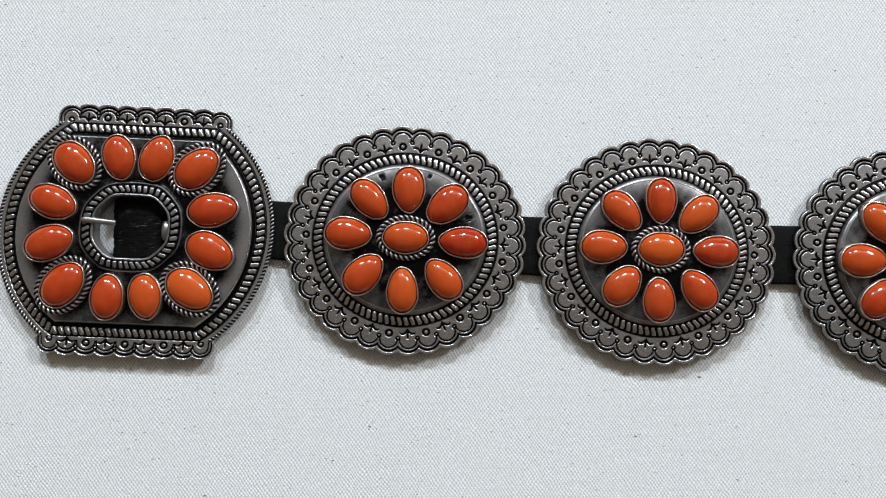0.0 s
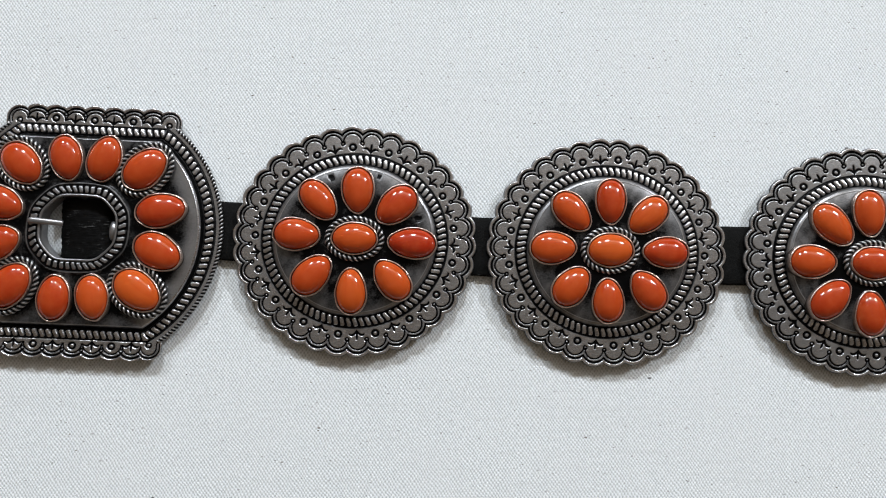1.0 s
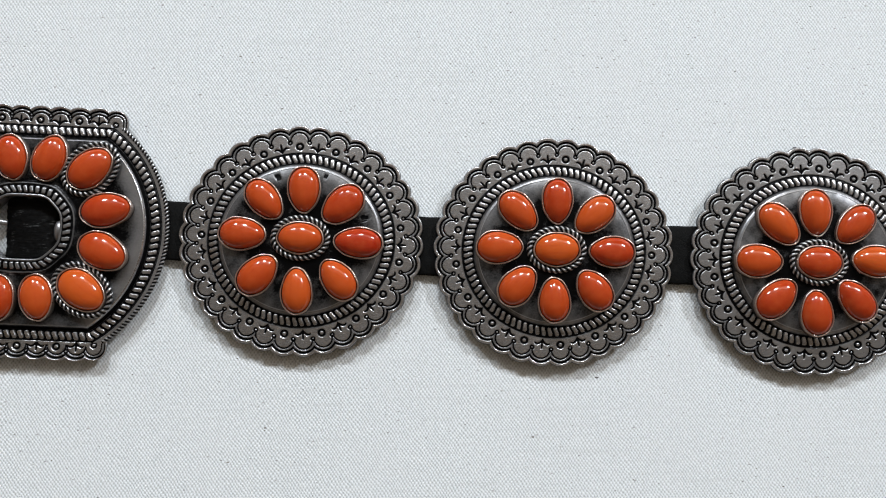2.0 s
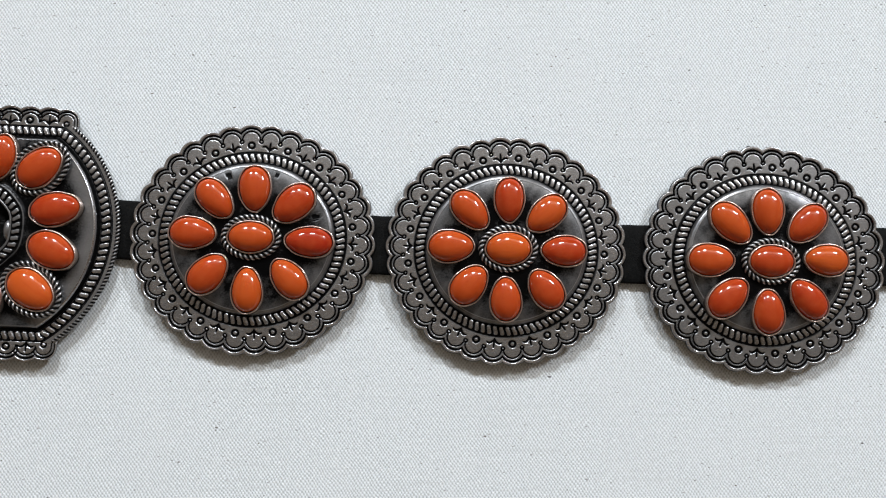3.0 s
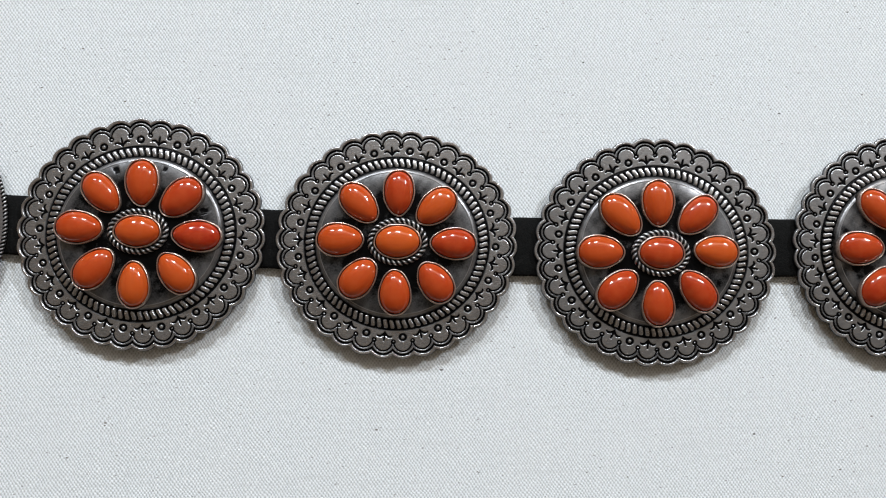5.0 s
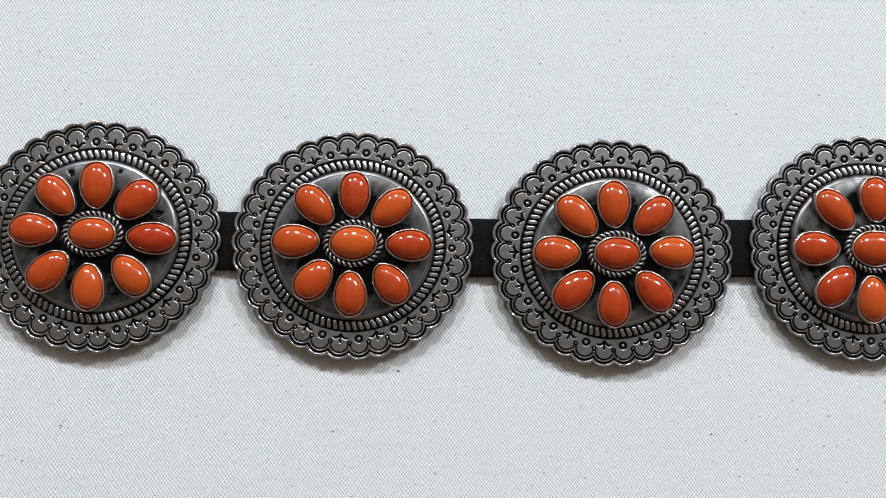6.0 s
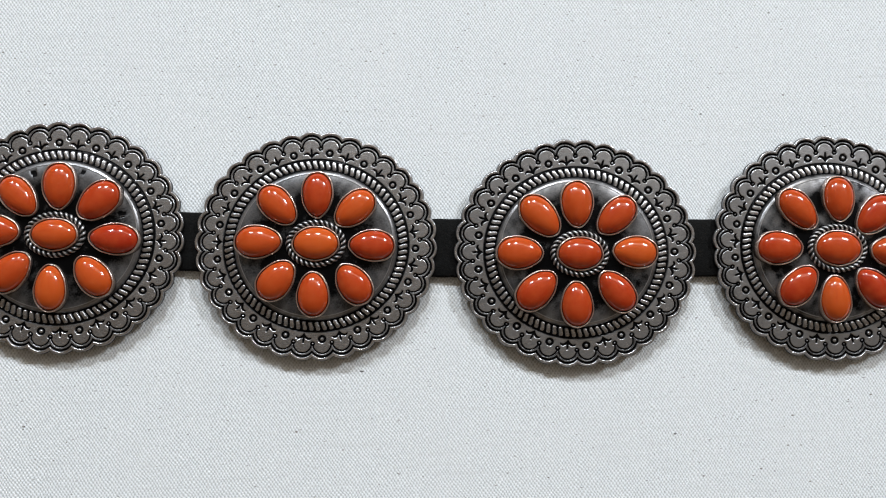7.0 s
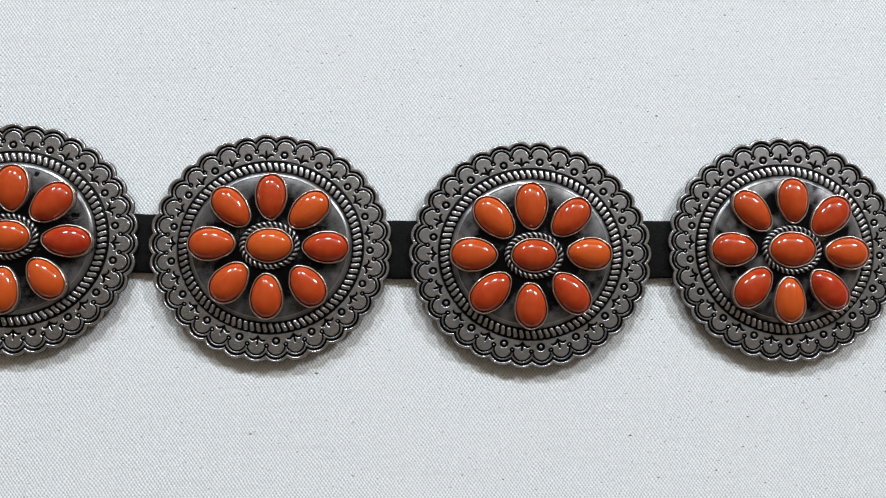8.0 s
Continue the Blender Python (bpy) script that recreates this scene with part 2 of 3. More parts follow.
def wire_ring(name, centre_line, thick, pitch, parent, closed=True, label=""):
    """Twisted two-strand wire swept along a line of points (n, 3)."""
    c = np.asarray(centre_line, float)
    n, m = len(c), 14
    tang = (np.roll(c, -1, 0) - np.roll(c, 1, 0)) if closed else np.gradient(c, axis=0)
    tang /= np.linalg.norm(tang, axis=1)[:, None]
    side = np.cross(tang, (0, 0, 1.0))
    side /= np.linalg.norm(side, axis=1)[:, None]
    up = np.cross(side, tang)
    seg = np.linalg.norm(np.diff(np.vstack([c, c[:1]]) if closed else c, axis=0), axis=1)
    arc = np.concatenate([[0], np.cumsum(seg)])[:n]
    total = seg.sum()
    turns = max(2, round(total / pitch)) / total * math.pi
    v = np.arange(m) * 2 * math.pi / m
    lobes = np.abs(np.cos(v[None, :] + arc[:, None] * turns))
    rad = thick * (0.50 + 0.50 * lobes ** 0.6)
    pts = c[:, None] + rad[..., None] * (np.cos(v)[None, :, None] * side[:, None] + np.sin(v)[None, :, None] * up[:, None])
    # darker between the strands, brightest along their crowns
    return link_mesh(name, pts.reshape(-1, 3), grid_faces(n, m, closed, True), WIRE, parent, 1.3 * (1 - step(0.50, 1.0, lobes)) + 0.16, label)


def egg(t, a, b, k):
    return np.stack([a * np.cos(t), b * np.sin(t) * (1 - k * np.cos(t)) , np.zeros_like(t)], -1)


def cabochon(parent, x, y, a, b, angle, tone, base, k=0.14, roped=False, tall=5.3):
    """A coral stone in its bezel, its narrow end along angle; tone 0 is red, 1 orange."""
    at = pose(x * MM, y * MM, base * MM, 0, 0, angle)
    n = 56
    t = np.arange(n) * 2 * math.pi / n
    rim = egg(t, a, b, k)
    levels = [(0.985, 0.0)]
    for i in range(15):
        turn = i / 14.5 * math.pi / 2
        levels.append((0.985 * math.cos(turn) ** 0.92, 1.2 + (tall - 1.2) * math.sin(turn)))
    pts = np.stack([rim * r + (0, 0, z) for r, z in levels], 1)
    m = len(levels)
    faces = grid_faces(n, m, True).tolist() + [[i * m + m - 1 for i in range(n)]]
    stone = link_mesh("cabochon", pts.reshape(-1, 3), faces, CORAL, parent, at=at)
    red, orange = (0.32, 0.018, 0.004), (0.52, 0.088, 0.011)
    stone.color = (*(r + (o - r) * tone for r, o in zip(red, orange)), 1)
    # the bezel: a thin band folded over the stone's edge, on a small foot
    wob = 1 + 0.008 * np.sin(5 * t + x) + 0.006 * np.sin(9 * t + y)
    out = []
    for off, z in ((0.8, -1.3), (0.7, 0.15), (0.66, 0.3), (0.65, 1.4), (0.61, 1.95), (0.44, 2.2), (0.17, 2.15), (0.06, 1.2)):
        ring = egg(t, a + off, b + off, k) * (wob[:, None] if off > 0 else 1)
        out.append(ring + (0, 0, z))
    pts = np.stack(out, 1)
    ox = np.tile([1.0, 0.9, 0.65, 0.15, 0.0, 0.0, 0.3, 1.3], (n, 1))
    link_mesh("bezel", pts.reshape(-1, 3), grid_faces(n, 8, True), BEZEL, stone, ox)
    if roped:
        t = np.arange(260) * 2 * math.pi / 260
        line = egg(t, a + 1.95, b + 1.95, k * 0.6) + (0, 0, 0.75)
        turn = np.array(Matrix.Rotation(radians(angle), 3, "Z"))
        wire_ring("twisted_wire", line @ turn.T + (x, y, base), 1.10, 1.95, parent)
    return stone


# ---- the room and the canvas-covered table ----
def block(name, x0, x1, y0, y1, z0, z1, mat, label, category, kind="structure"):
    bm = bmesh.new()
    bmesh.ops.create_cube(bm, size=1, matrix=Matrix.LocRotScale(((x0 + x1) / 2, (y0 + y1) / 2, (z0 + z1) / 2), None, (x1 - x0, y1 - y0, z1 - z0)))
    me = bpy.data.meshes.new(name)
    bm.to_mesh(me)
    bm.free()
    me.materials.append(mat)
    return tagged(new(name, me), label, category, kind=kind)


block("canvas", -0.55, 0.75, -0.42, 0.42, -0.012, 0.0, CANVAS, "off-white woven cotton canvas with dark flecks, laid flat", "canvas")
block("plinth", -0.55, 0.75, -0.42, 0.42, -0.75, -0.012, WALL, "plain painted plinth under the canvas", "plinth")
block("floor", -3.9, 4.1, -3.6, 4.4, -0.80, -0.75, FLOOR, "plain grey floor", "floor")
block("ceiling", -3.9, 4.1, -3.6, 4.4, 2.75, 2.8, CEILING, "plain cream ceiling", "ceiling")
block("wall_west", -4.0, -3.9, -3.7, 4.5, -0.8, 2.8, WALL, "plain taupe wall", "wall")
block("wall_east", 4.1, 4.2, -3.7, 4.5, -0.8, 2.8, WALL, "plain taupe wall", "wall")
block("wall_south", -3.9, 4.1, -3.7, -3.6, -0.8, 2.8, WALL, "plain taupe wall", "wall")
block("wall_north", -3.9, 4.1, 4.4, 4.5, -0.8, 2.8, WALL, "plain taupe wall", "wall")


# ---- the leather strap ----
STRAP_TOP = 2.6


def strap_middle(x):
    """The sagging middle line of the belt, in millimetres."""
    return -0.87 - 0.0648 * x + 0.000129 * x * x


def leather_strap():
    top = tagged(new("leather_strap"), "black suede leather belt strap lying flat on canvas", "belt strap")
    xs = np.linspace(-112, 331, 360)
    prof = [(-11.2, 0.3), (-11.25, 1.6), (-11.0, 2.3), (-10.3, STRAP_TOP), (-5, STRAP_TOP), (0, STRAP_TOP), (5, STRAP_TOP), (10.3, STRAP_TOP), (11.0, 2.3), (11.25, 1.6), (11.2, 0.3), (10.5, 0.0), (-10.5, 0.0)]
    pts = np.zeros((len(xs), len(prof), 3))
    for i, x in enumerate(xs):
        w = 1 + 0.006 * math.sin(x * 0.21) + 0.004 * math.sin(x * 0.83)
        slope = -0.0648 + 0.000258 * x
        for j, (o, z) in enumerate(prof):
            pts[i, j] = (x - slope * o * w, strap_middle(x) + o * w, z)
    faces = grid_faces(len(xs), len(prof), False, True).tolist()
    m = len(prof)
    faces += [list(range(m)), [(len(xs) - 1) * m + j for j in range(m)][::-1]]
    link_mesh("strap", pts.reshape(-1, 3), faces, LEATHER, top)
    # the loop of leather that shows in the buckle's window
    n, m = 40, 36
    u, v = np.meshgrid(np.linspace(0, 1, n), np.linspace(-1, 1, m), indexing="ij")
    x = -130.6 + 20.6 * u + 0.16 * np.sin(v * 9) * (1 - u) + 0.14 * np.sin(v * 31) * (1 - u)
    z = STRAP_TOP - 0.1 + 2.9 * np.sin(np.clip(u * 1.06, 0, 1) * math.pi) ** 0.4 + 0.12 * speckle(x, v * 10, 0.8)
    y = 5.3 + 11.9 * v + 0.25 * np.sin(u * 11)
    z = np.where(np.abs(v) > 0.97, 0.4, z)
    z[0], z[-1] = 0.3, 0.3
    link_mesh("loop", np.stack([x, y, z], -1).reshape(-1, 3), grid_faces(n, m, False)[:, ::-1], WORN, top, label="rough black leather loop")
    return top


leather_strap()


# ---- the conchos ----
def concho_plate(parent, phase, spots, grow, pull, mottled, border_dim):
    """One stamped silver plate: 34 scallops, 17 ring and 17 sprig punches, 86 rope marks and a low dome."""
    made, count = [], 0
    for n, inner in ((34 * 42, True), (34 * 60, False)):
        phi = np.arange(n) * 2 * math.pi / n
        unit = 34 * (phi - radians(phase)) / (2 * math.pi)
        index = np.round(unit)
        k = unit - index
        edge = 37.4 + np.sqrt(5.8 ** 2 - (k * 7.58) ** 2) + 0.12 * np.sin(index * 2.4)
        if inner:
            s = np.repeat(np.concatenate([np.linspace(0.05, 26.2, 24), np.linspace(26.4, 33.05, 48)])[None], n, 0)
        else:
            s = 33.05 + np.linspace(0, 1, 66)[None] * (edge[:, None] - 33.05)
        ph = phi[:, None]
        x, y = (s + 2.15 * np.clip(s / 12, 0, 1)) * np.cos(ph), s * np.sin(ph)
        # the low dome, its step, the rope band and the border
        d = np.clip(s - 26.95, 0, 0.95)
        z = 8.1 - 1.0 * np.clip(s / 26.5, 0, 1) ** 2 - 0.6 * np.clip((s - 22.3) / 4.6, 0, 1) ** 2 - 0.30 * d - 0.30 * d * d - 1.59 * step(27.75, 28.95, s) - 0.35 * step(33.0, 43.0, s)
        z += 0.06 * speckle(x, y, 5.0) * (s < 27)
        ox = 1.05 - 0.27 * step(16.0, 26.5, s) + mottled * speckle(x + 9 * phase, y, 4.5) + 0.5 * mottled * speckle(y, x + 5 * phase, 1.6)
        # black ring at the step's foot: the step's shade put into the colour
        ox = np.maximum(ox - 0.14 * band(s, 27.1, 27.9, 0.2), band(s, 28.3, 28.85, 0.12))
        rim = band(s, 26.75, 27.0, 0.12)
        z, ox = z + 0.08 * rim, ox * (1 - 0.6 * rim)
        for sx, sy, sr in spots:
            blot = 1 - step(0.4, 1.0, np.hypot(x - sx, (y - sy) * 1.2) / sr + 0.35 * speckle(x, y, 0.5))
            ox, z = np.maximum(ox, 1.2 * blot), z - 0.32 * blot
        rz, rox = rope_marks(86 * ph / (2 * math.pi) + 0 * s, (s - 28.65) / 3.6)
        on = band(s, 28.6, 32.5, 0.1)
        z, ox = z + rz * on, ox * (1 - on) + rox * on
        z -= 0.35 * band(s, 32.35, 32.95, 0.12)
        ox = np.maximum(ox, band(s, 32.3, 32.95, 0.1))
        wide = 2 * math.pi * (s + 1.1) / 34
        sz, sox = stamps(k[:, None] * wide, s, wide, (index % 2 == 0)[:, None] * np.ones_like(s), 0.0, (index % 34)[:, None] + phase)
        on = step(32.95, 33.15, s)
        # darker border on two plates: weaker light there, set in the border's tone
        z, ox = z + sz * on, ox * (1 - on) + (sox + border_dim + 0.08 * speckle(x, y, 1.6)) * on
        pts = np.stack([x, y, z], -1)
        if not inner:
            # the rolled edge and the hollow underside
            out = pts[:, -1:]
            under = [out * (1.003, 1.003, 1) + (0, 0, -0.2), out * (1.010, 1.010, 1) + (0, 0, -1.0)]
            for f, zz in ((0.97, 2.9), (0.7, 2.75), (0.0, STRAP_TOP)):
                under.append(np.stack([out[..., 0] * f, out[..., 1] * f, np.full_like(out[..., 0], zz)], -1))
            pts = np.concatenate([pts] + under, 1)
            ox = np.concatenate([ox, np.repeat([[0.55, 1.1, 1.1, 1, 1]], n, 0)], 1)
        made.append((pts.reshape(-1, 3), grid_faces(n, pts.shape[1], True)[:, ::-1] + count, ox.ravel()))
        count += pts.shape[0] * pts.shape[1]
    pts, faces, ox = (np.concatenate(part) for part in zip(*made))
    lean = step(22.0, 44.0, np.hypot(pts[:, 0], pts[:, 1]))[:, None] * (pts[:, 2:] > 2.65)
    pts = pts * (grow, grow, 1) + (0, 0.35, 0) + lean * (pull[0], pull[1], 0) + lean * pts * (pull[2] / 44.0, 0, 0)
    return link_mesh("plate", pts, faces, PLATE, parent, ox, "stamped scalloped silver plate, blackened in the recesses")


def concho(x, y, phase, grow, spots, stones, label, pull=(0.0, 0.0, 0.0), mottled=0.11, border_dim=0.0):
    """stones: place, half length, half width, direction of the long axis and tone, the middle one last; pull: the border's shift and widening."""
    top = tagged(new("concho"), label, "belt concho", "conchos on the belt")
    top.matrix_basis = pose(x * MM, y * MM, 0)
    concho_plate(top, phase, spots, grow, pull, mottled, border_dim)
    for i, (sx, sy, a, b, angle, tone) in enumerate(stones):
        middle = i == len(stones) - 1
        inward = math.cos(radians(angle)) * sx + math.sin(radians(angle)) * sy < 0
        cabochon(top, sx, sy, a, b, angle if inward else angle + 180, tone, 7.6 if middle else 7.0, 0.0 if middle else 0.13, middle)
    return top


concho(-19.9, -0.3, 91.2, 1.010, [(-8.5, 23.2, 1.7), (9.4, 23.4, 1.3), (23.6, 7.8, 2.1), (11.2, -1.0, 0.7)], [
    (1.6, 18.8, 8.4, 5.7, 90, 0.4), (16, 13, 8.6, 5.9, 40, 0.2), (21.7, -1.3, 8.8, 5.4, -5, 0), (14.2, -14.9, 8.3, 5.5, -52, 0.65),
    (-1.1, -18.9, 8.3, 5.4, 90, 0.75), (-15.6, -12.7, 8.5, 5.8, 45, 0.4), (-21.2, 2.5, 8.4, 5.7, -4, 0.35), (-13.1, 15.2, 8.4, 5.4, -50, 0.45),
    (0.3, 0.7, 8.2, 5.6, -2, 0.6)], "scalloped silver concho with coral stones and dark pits beside the buckle")
concho(75.7, -5.4, 81.7, 1.004, [], [
    (1, 18.9, 8.3, 5.4, 88, 0.2), (14.9, 13.5, 8.5, 5.5, 40, 0.7), (21.1, -0.5, 8.3, 5.5, -3, 0.15), (14.1, -14.8, 8.1, 5.7, -55, 0.3),
    (-1, -18.3, 8.1, 5.6, 90, 0.4), (-14.6, -12.8, 8.2, 5.8, 48, 0.5), (-21.1, 1.7, 8.4, 5.8, 0, 0.55), (-13.8, 15.2, 8.5, 5.5, -48, 0.5),
    (0.3, 0.6, 8.3, 6, 0, 0.85)], "oval scalloped silver concho with nine orange-red coral stones on the strap")
concho(174.8, -10.1, 83.4, 1.011, [], [
    (0, 18.4, 8.6, 5.8, 90, 0.5), (14.9, 13.6, 8.7, 5.5, 42, 0.3), (21.6, -0.3, 8.2, 5.7, -5, 0.8), (14, -15, 8.6, 5.6, -52, 0.15),
    (-1.4, -19.5, 8.3, 5.7, 90, 0.25), (-16.4, -13.9, 8.8, 5.8, 42, 0.2), (-22.4, 0.3, 8.5, 5.9, -2, 0.5), (-14.2, 14.1, 9.1, 5.8, -48, 0.65),
    (0.4, -0.5, 8.3, 5.9, -2, 0.25)], "oval scalloped silver concho with nine coral stones, one paler orange", (0.0, 0.1, 0.8), 0.16, 0.15)
concho(274.0, -10.5, 79.0, 1.015, [], [
    (2.5, 19, 8.4, 5.7, 90, 0.4), (16.7, 12.6, 9, 5.8, 42, 0.1), (22.5, -1.7, 8.3, 5.8, -4, 0.5), (14.5, -15.6, 8.7, 5.7, -50, 0),
    (-1.1, -19.3, 8.6, 5.6, 88, 0.75), (-15, -14, 8.8, 5.7, 46, 0.1), (-21.7, 0.6, 8.5, 6, 0, 0.2), (-13.6, 15.2, 8.9, 5.5, -50, 0.45),
    (0.9, 0, 8.7, 6.4, -2, 0.35)], "oval scalloped silver concho with nine coral stones at the far end", (0.6, 0.3, 0.0), 0.26, 0.19)


# ---- the buckle ----
def buckle_plate(parent):
    """A round plate cut straight above and below, with scalloped strips there and an eight-sided window."""
    n = 1640
    phi = np.arange(n) * 2 * math.pi / n
    c, d = np.cos(phi), np.sin(phi)
    wx, wy = -0.2, 1.0
    power = 16
    win = ((np.abs(c) / 13.7) ** power + (np.abs(d) / 11.6) ** power + ((np.abs(c) + np.abs(d)) / 19.0) ** power) ** (-1 / power)
    pitch = 7.3
    ray = np.arange(20, 64, 0.04)
    rx, ry = wx + ray[None] * c[:, None], wy + ray[None] * d[:, None]
    k = rx / pitch - np.round(rx / pitch)
    tip = 47.9 - 5.8 + np.sqrt(5.8 ** 2 - (k * 7.0) ** 2)
    inside = (np.hypot(rx / 50.6, ry / 50.2) < 1) & (np.abs(ry) < 41.0) | (np.abs(rx) < 33.0) & (np.abs(ry) < tip) & (np.abs(ry) > 30)
    inside &= (np.abs(rx) < 25.3) | (np.abs(ry) < 42.5) | (np.hypot(np.abs(rx) - 28.3, np.abs(ry) - 42.5) < 4.7)
    last = ray[(ray.size - 1) - np.argmax(inside[:, ::-1], axis=1)]
    base = np.where((np.hypot(rx / 50.6, ry / 50.2) < 1) & (np.abs(ry) < 40.7), ray[None], 0).max(axis=1)
    base = np.minimum(base, last)
    t = np.linspace(0, 1, 72)[None]
    r = np.concatenate([win[:, None] + t[:, :-1] * (base - 9.0 - win)[:, None], (base - 9.0)[:, None] + 9.0 * np.linspace(0, 1, 84)[None, :-1],
                        base[:, None] + np.linspace(0, 1, 44)[None] * (last - base)[:, None]], 1)
    x, y = wx + r * c[:, None], wy + r * d[:, None]
    side = 49.2 - np.hypot(x / 50.6, y / 50.2) * 50.4
    flat = 40.6 - np.abs(y)
    e = np.minimum(side, flat)
    gap = r - win[:, None]
    # heights: border, rope band, step and low dome, window frame
    z = 3.9 + 2.3 * step(4.2, 6.0, e) + 1.4 * step(5.0, 24.0, e)
    ox = 1.0 - 0.48 * step(13.0, 6.5, e) * step(-2.5, 2.5, flat - side) - 0.12 * step(12.0, 6.0, e) + 0.07 * speckle(x, y, 5.5)
    ox = np.maximum(ox - 0.3 * band(e, 5.6, 6.0, 0.15), 1.1 * band(e, 4.2, 5.3, 0.15))
    # smooth side border with one line
    edge_on = step(0.05, -0.1, e) * (side <= flat)
    ox = ox * (1 - edge_on) + 0.28 * edge_on
    coord = np.where(side < flat, np.arctan2(y, x) * 48.0 / 2.52, np.sign(y) * x / -2.52)
    rz, rox = rope_marks(coord, 1 - (e - 0.55) / 3.3)
    on = band(e, 0.35, 4.2, 0.1)
    z, ox = z + rz * on, ox * (1 - on) + rox * on
    line = band(e, -0.1, 0.4, 0.12)
    z, ox = z - 0.4 * line, np.maximum(ox, line)
    # scalloped strips
    strip = (flat < -0.05) & (np.abs(x) < 33.6)
    index = np.round(x / pitch)
    across, outward = (x / pitch - index) * 7.0, np.abs(y) - 47.9 + 43.2
    corner = np.abs(x) > 25.3
    across = np.where(corner, (np.abs(x) - 28.3) * 1.16, across)
    outward = np.where(corner, 37.4 + 1.2 * (np.abs(y) - 42.5), outward)
    outward = np.where(corner & (across > 2.6), np.maximum(outward, 37.6), outward)
    sz, sox = stamps(across, outward, np.where(corner, 40.0, 7.0), (index % 2 == 0) * 1.0, np.where(corner, 1.0, 2.7), index + np.sign(y))
    z = np.where(strip, 3.9 + sz, z)
    ox = np.where(strip, sox, ox)
    # the rope band round the window
    around = phi[:, None] * 42 / (2 * math.pi) + 0 * r
    near = 1 - step(5.2, 6.2, gap)
    z = z * (1 - near) + near * 8.3
    rz, rox = rope_marks(around, (gap - 1.2) / 3.0)
    on = band(gap, 1.0, 4.6, 0.12)
    z, ox = z + 0.7 * rz * on, ox * (1 - on) + (0.40 + rox) * on
    ox = np.maximum(ox * (1 - (gap < 1.0)), 0) + (gap < 1.0) * 0.55
    z += 0.5 * band(gap, 0.15, 0.9, 0.2)
    ridge = band(gap, 4.85, 5.15, 0.15)
    z, ox = z + 0.2 * ridge, ox * (1 - ridge) + 0.55 * ridge
    pts = np.stack([x, y, z], -1)
    pts[..., 0] += 0.024 * y
    out, hole = pts[:, -1:], pts[:, :1]
    low = lambda p, zz: np.stack([p[..., 0], p[..., 1], np.full_like(p[..., 0], zz)], -1)
    pts = np.concatenate([low(hole, 2.7), low(hole, 7.5), pts, out + (0, 0, -0.3), low(out, 3.0)], 1)
    one = np.ones((n, 1))
    ox = np.concatenate([one * 0.5, one * 0.3, ox, one * 0.4, one * 0.9], 1)
    faces = grid_faces(n, pts.shape[1], True, True)[:, ::-1]
    return link_mesh("plate", pts.reshape(-1, 3), faces, PLATE, parent, ox, "stamped silver buckle plate with scalloped strips")


def rod(name, line, radii, flatness, mat, parent, label=""):
    """A rounded rod along a line of points, with a radius at each."""
    c, n, m = np.asarray(line, float), len(line), 16
    tang = np.gradient(c, axis=0)
    tang /= np.linalg.norm(tang, axis=1)[:, None]
    side = np.cross(tang, (0, 0, 1.0))
    side /= np.linalg.norm(side, axis=1)[:, None]
    up = np.cross(side, tang)
    v = np.arange(m) * 2 * math.pi / m
    pts = c[:, None] + np.asarray(radii)[:, None, None] * (np.cos(v)[None, :, None] * side[:, None] + flatness * np.sin(v)[None, :, None] * up[:, None])
    faces = grid_faces(n, m, False, True).tolist() + [list(range(m)), [(n - 1) * m + j for j in range(m)][::-1]]
    return link_mesh(name, pts.reshape(-1, 3), faces, mat, parent, np.full(n * m, 0.52), label)


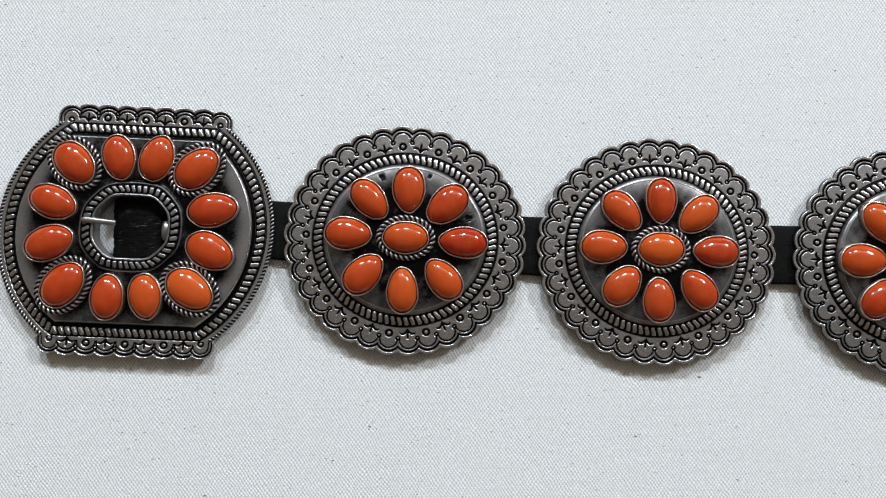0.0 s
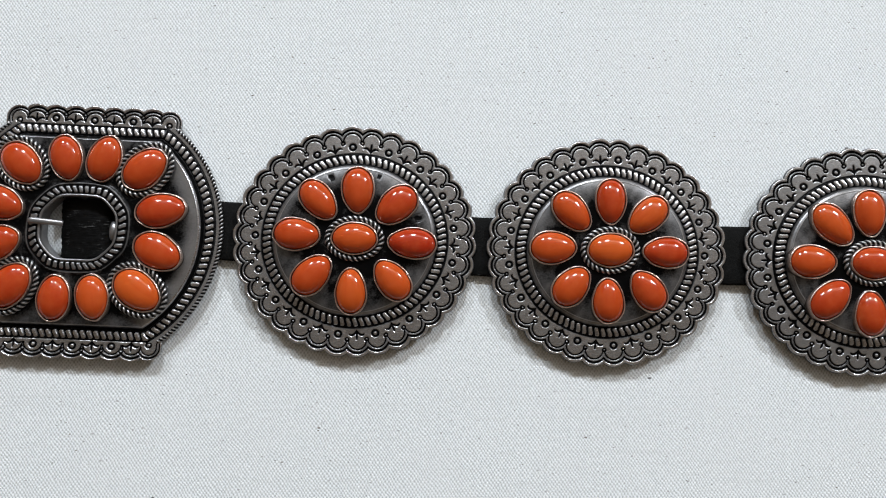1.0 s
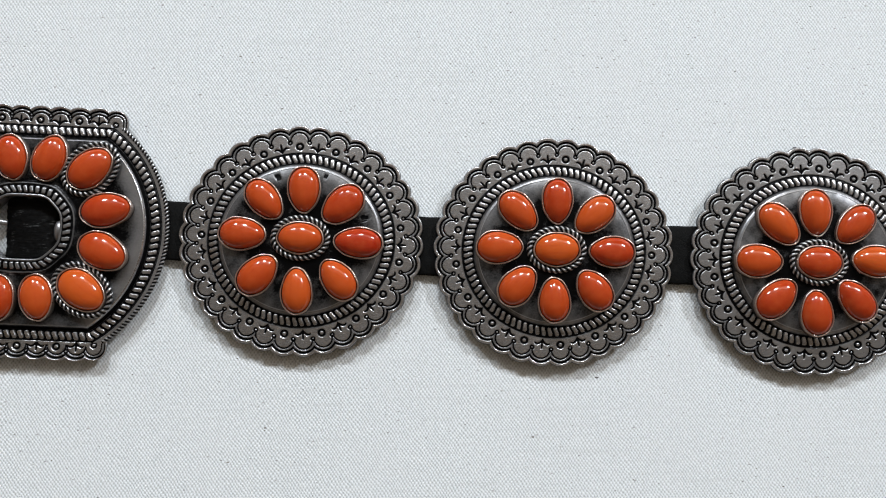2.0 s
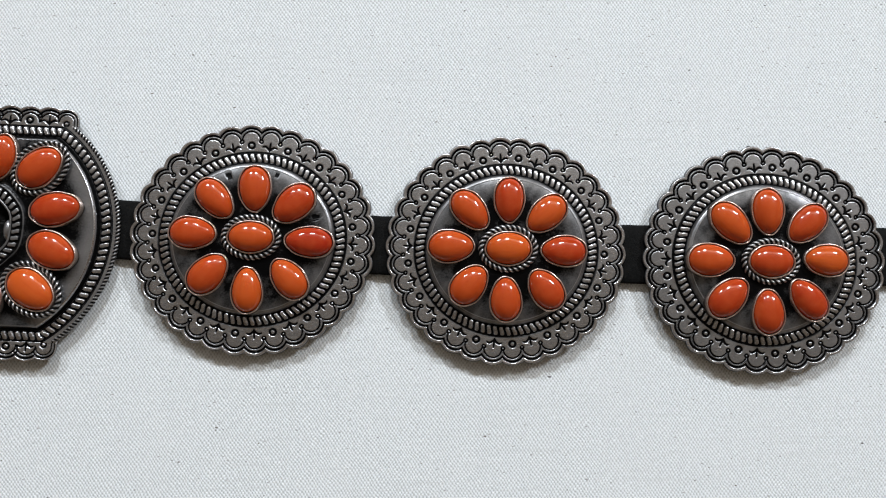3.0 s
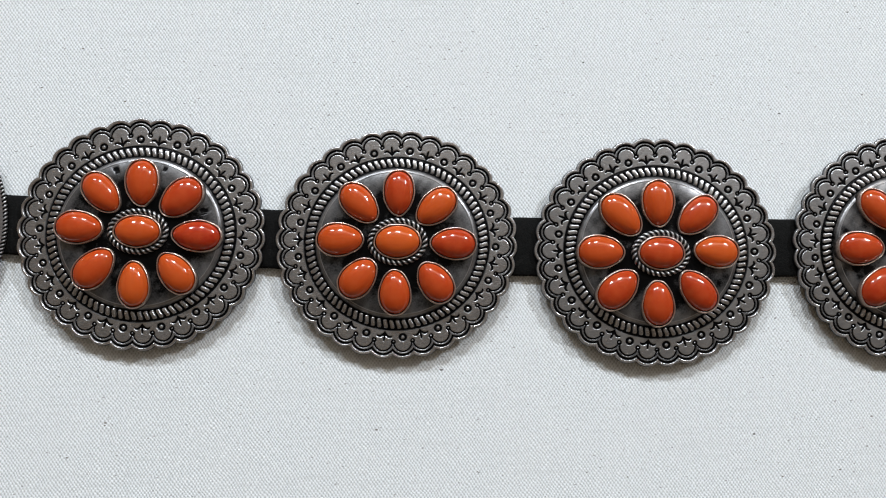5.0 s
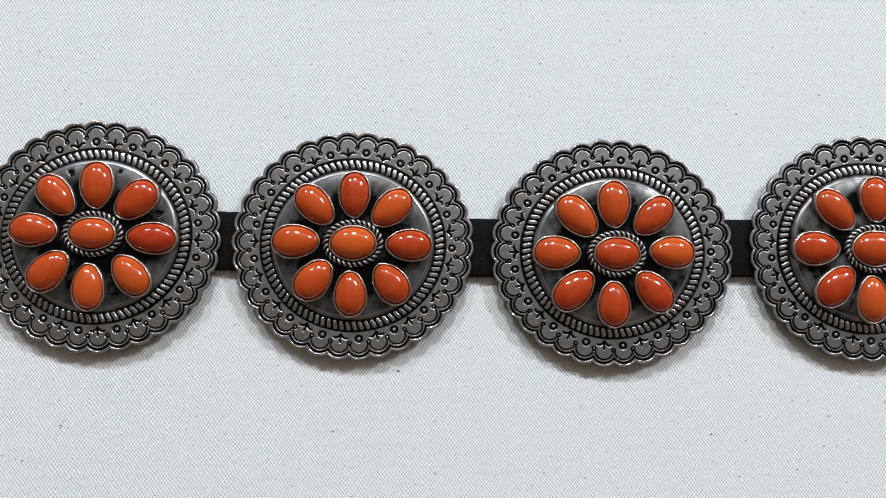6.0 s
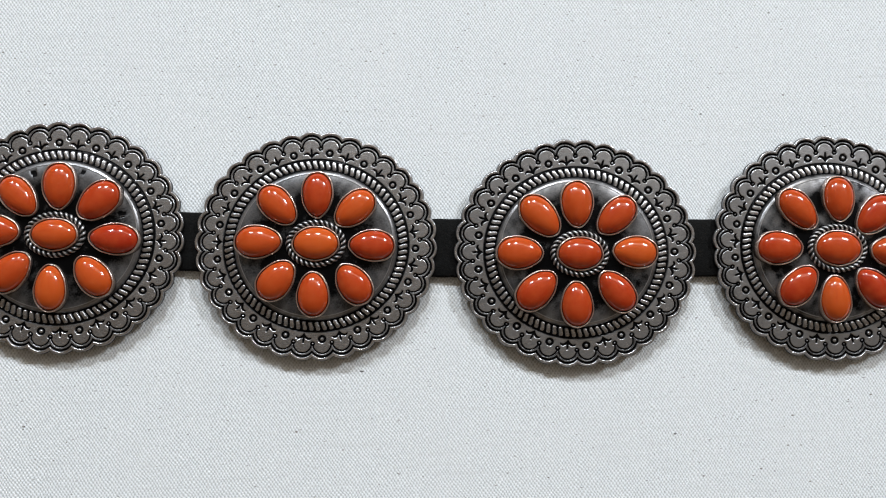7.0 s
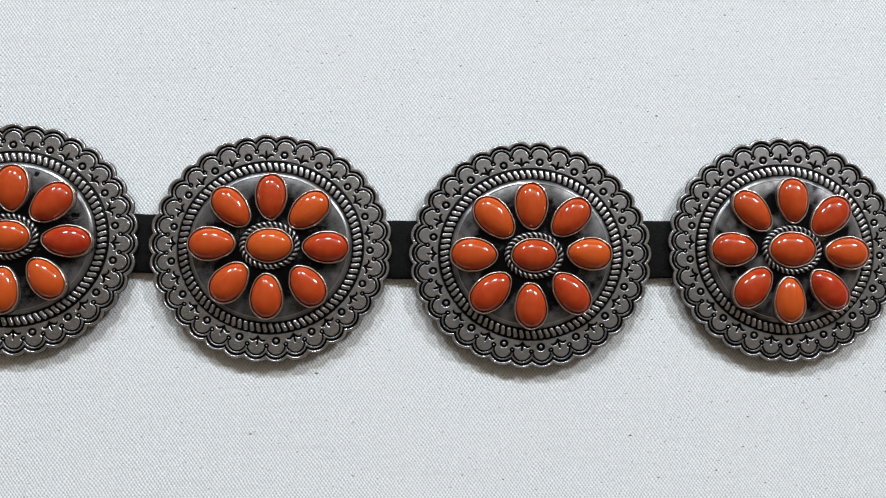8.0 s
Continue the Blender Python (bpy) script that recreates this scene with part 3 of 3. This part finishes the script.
def buckle():
    top = tagged(new("buckle"), "large stamped silver belt buckle set with twelve coral stones", "belt buckle")
    turn = -3.0
    top.matrix_basis = pose(-121.8 * MM, 4.3 * MM, 0, 0, 0, turn)
    buckle_plate(top)
    back = Matrix.Rotation(radians(-turn), 2)
    stones = [(-21.5, 25.3, 8.7, 6.3, -47, 0.3, 1), (-5, 27.2, 8.3, 5.7, -78, 0.25, 0), (9.2, 26.7, 8.5, 5.9, 70, 0.35, 0), (24.1, 22.7, 9, 6.3, 40, 0.35, 1),
              (30.2, 7.1, 9.1, 6, 8, 0.15, 0), (29.2, -8.2, 9, 6.3, -28, 0.35, 0), (21.9, -22.5, 9.3, 6.5, -38, 0.85, 1), (5.6, -24.9, 8.2, 5.7, -82, 0.6, 0),
              (-8.4, -24.9, 8.2, 5.7, 85, 0.25, 0), (-24.8, -20.2, 9.1, 6.5, 48, 0.2, 1), (-30.3, -4.6, 9, 6.1, 20, 0.2, 0), (-29.1, 10.7, 8.8, 5.8, -22, 0.25, 0)]
    for sx, sy, a, b, angle, tone, roped in stones:
        p = back @ Vector((sx + 0.2, sy))
        cabochon(top, p.x, p.y, a, b, angle - turn, tone, 7.0, 0.06, bool(roped))
    # twisted wire round both curved sides
    for sign in (0, math.pi):
        t = np.linspace(-0.915, 0.915, 620) + sign
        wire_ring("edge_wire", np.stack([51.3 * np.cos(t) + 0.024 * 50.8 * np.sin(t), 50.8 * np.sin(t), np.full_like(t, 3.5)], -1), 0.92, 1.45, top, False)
    s = np.linspace(0, 1, 26)
    rod("prong", np.stack([-18.4 + 12.2 * s, 3.0 - 0.6 * s, 9.2 + 0.25 * np.sin(s * math.pi) - 2.0 * s ** 2], -1),
        1.2 * np.clip(np.sqrt(np.clip(1 - (1 - np.clip(s * 6, 0, 1)) ** 2, 0.02, 1)), 0, 1) * (0.92 + 0.1 * np.cos(s * 3)), 0.75, WIRE, top, "plain silver buckle prong")
    rod("post", np.stack([11.4 + 1.0 * np.sin(s * math.pi), -3.2 + 7.2 * s, 5.2 + 0.9 * np.sin(s * math.pi)], -1),
        1.8 * np.sqrt(np.clip(1 - (2 * s - 1) ** 2, 0.03, 1)), 0.8, WIRE, top, "rounded silver post")
    return top


buckle()
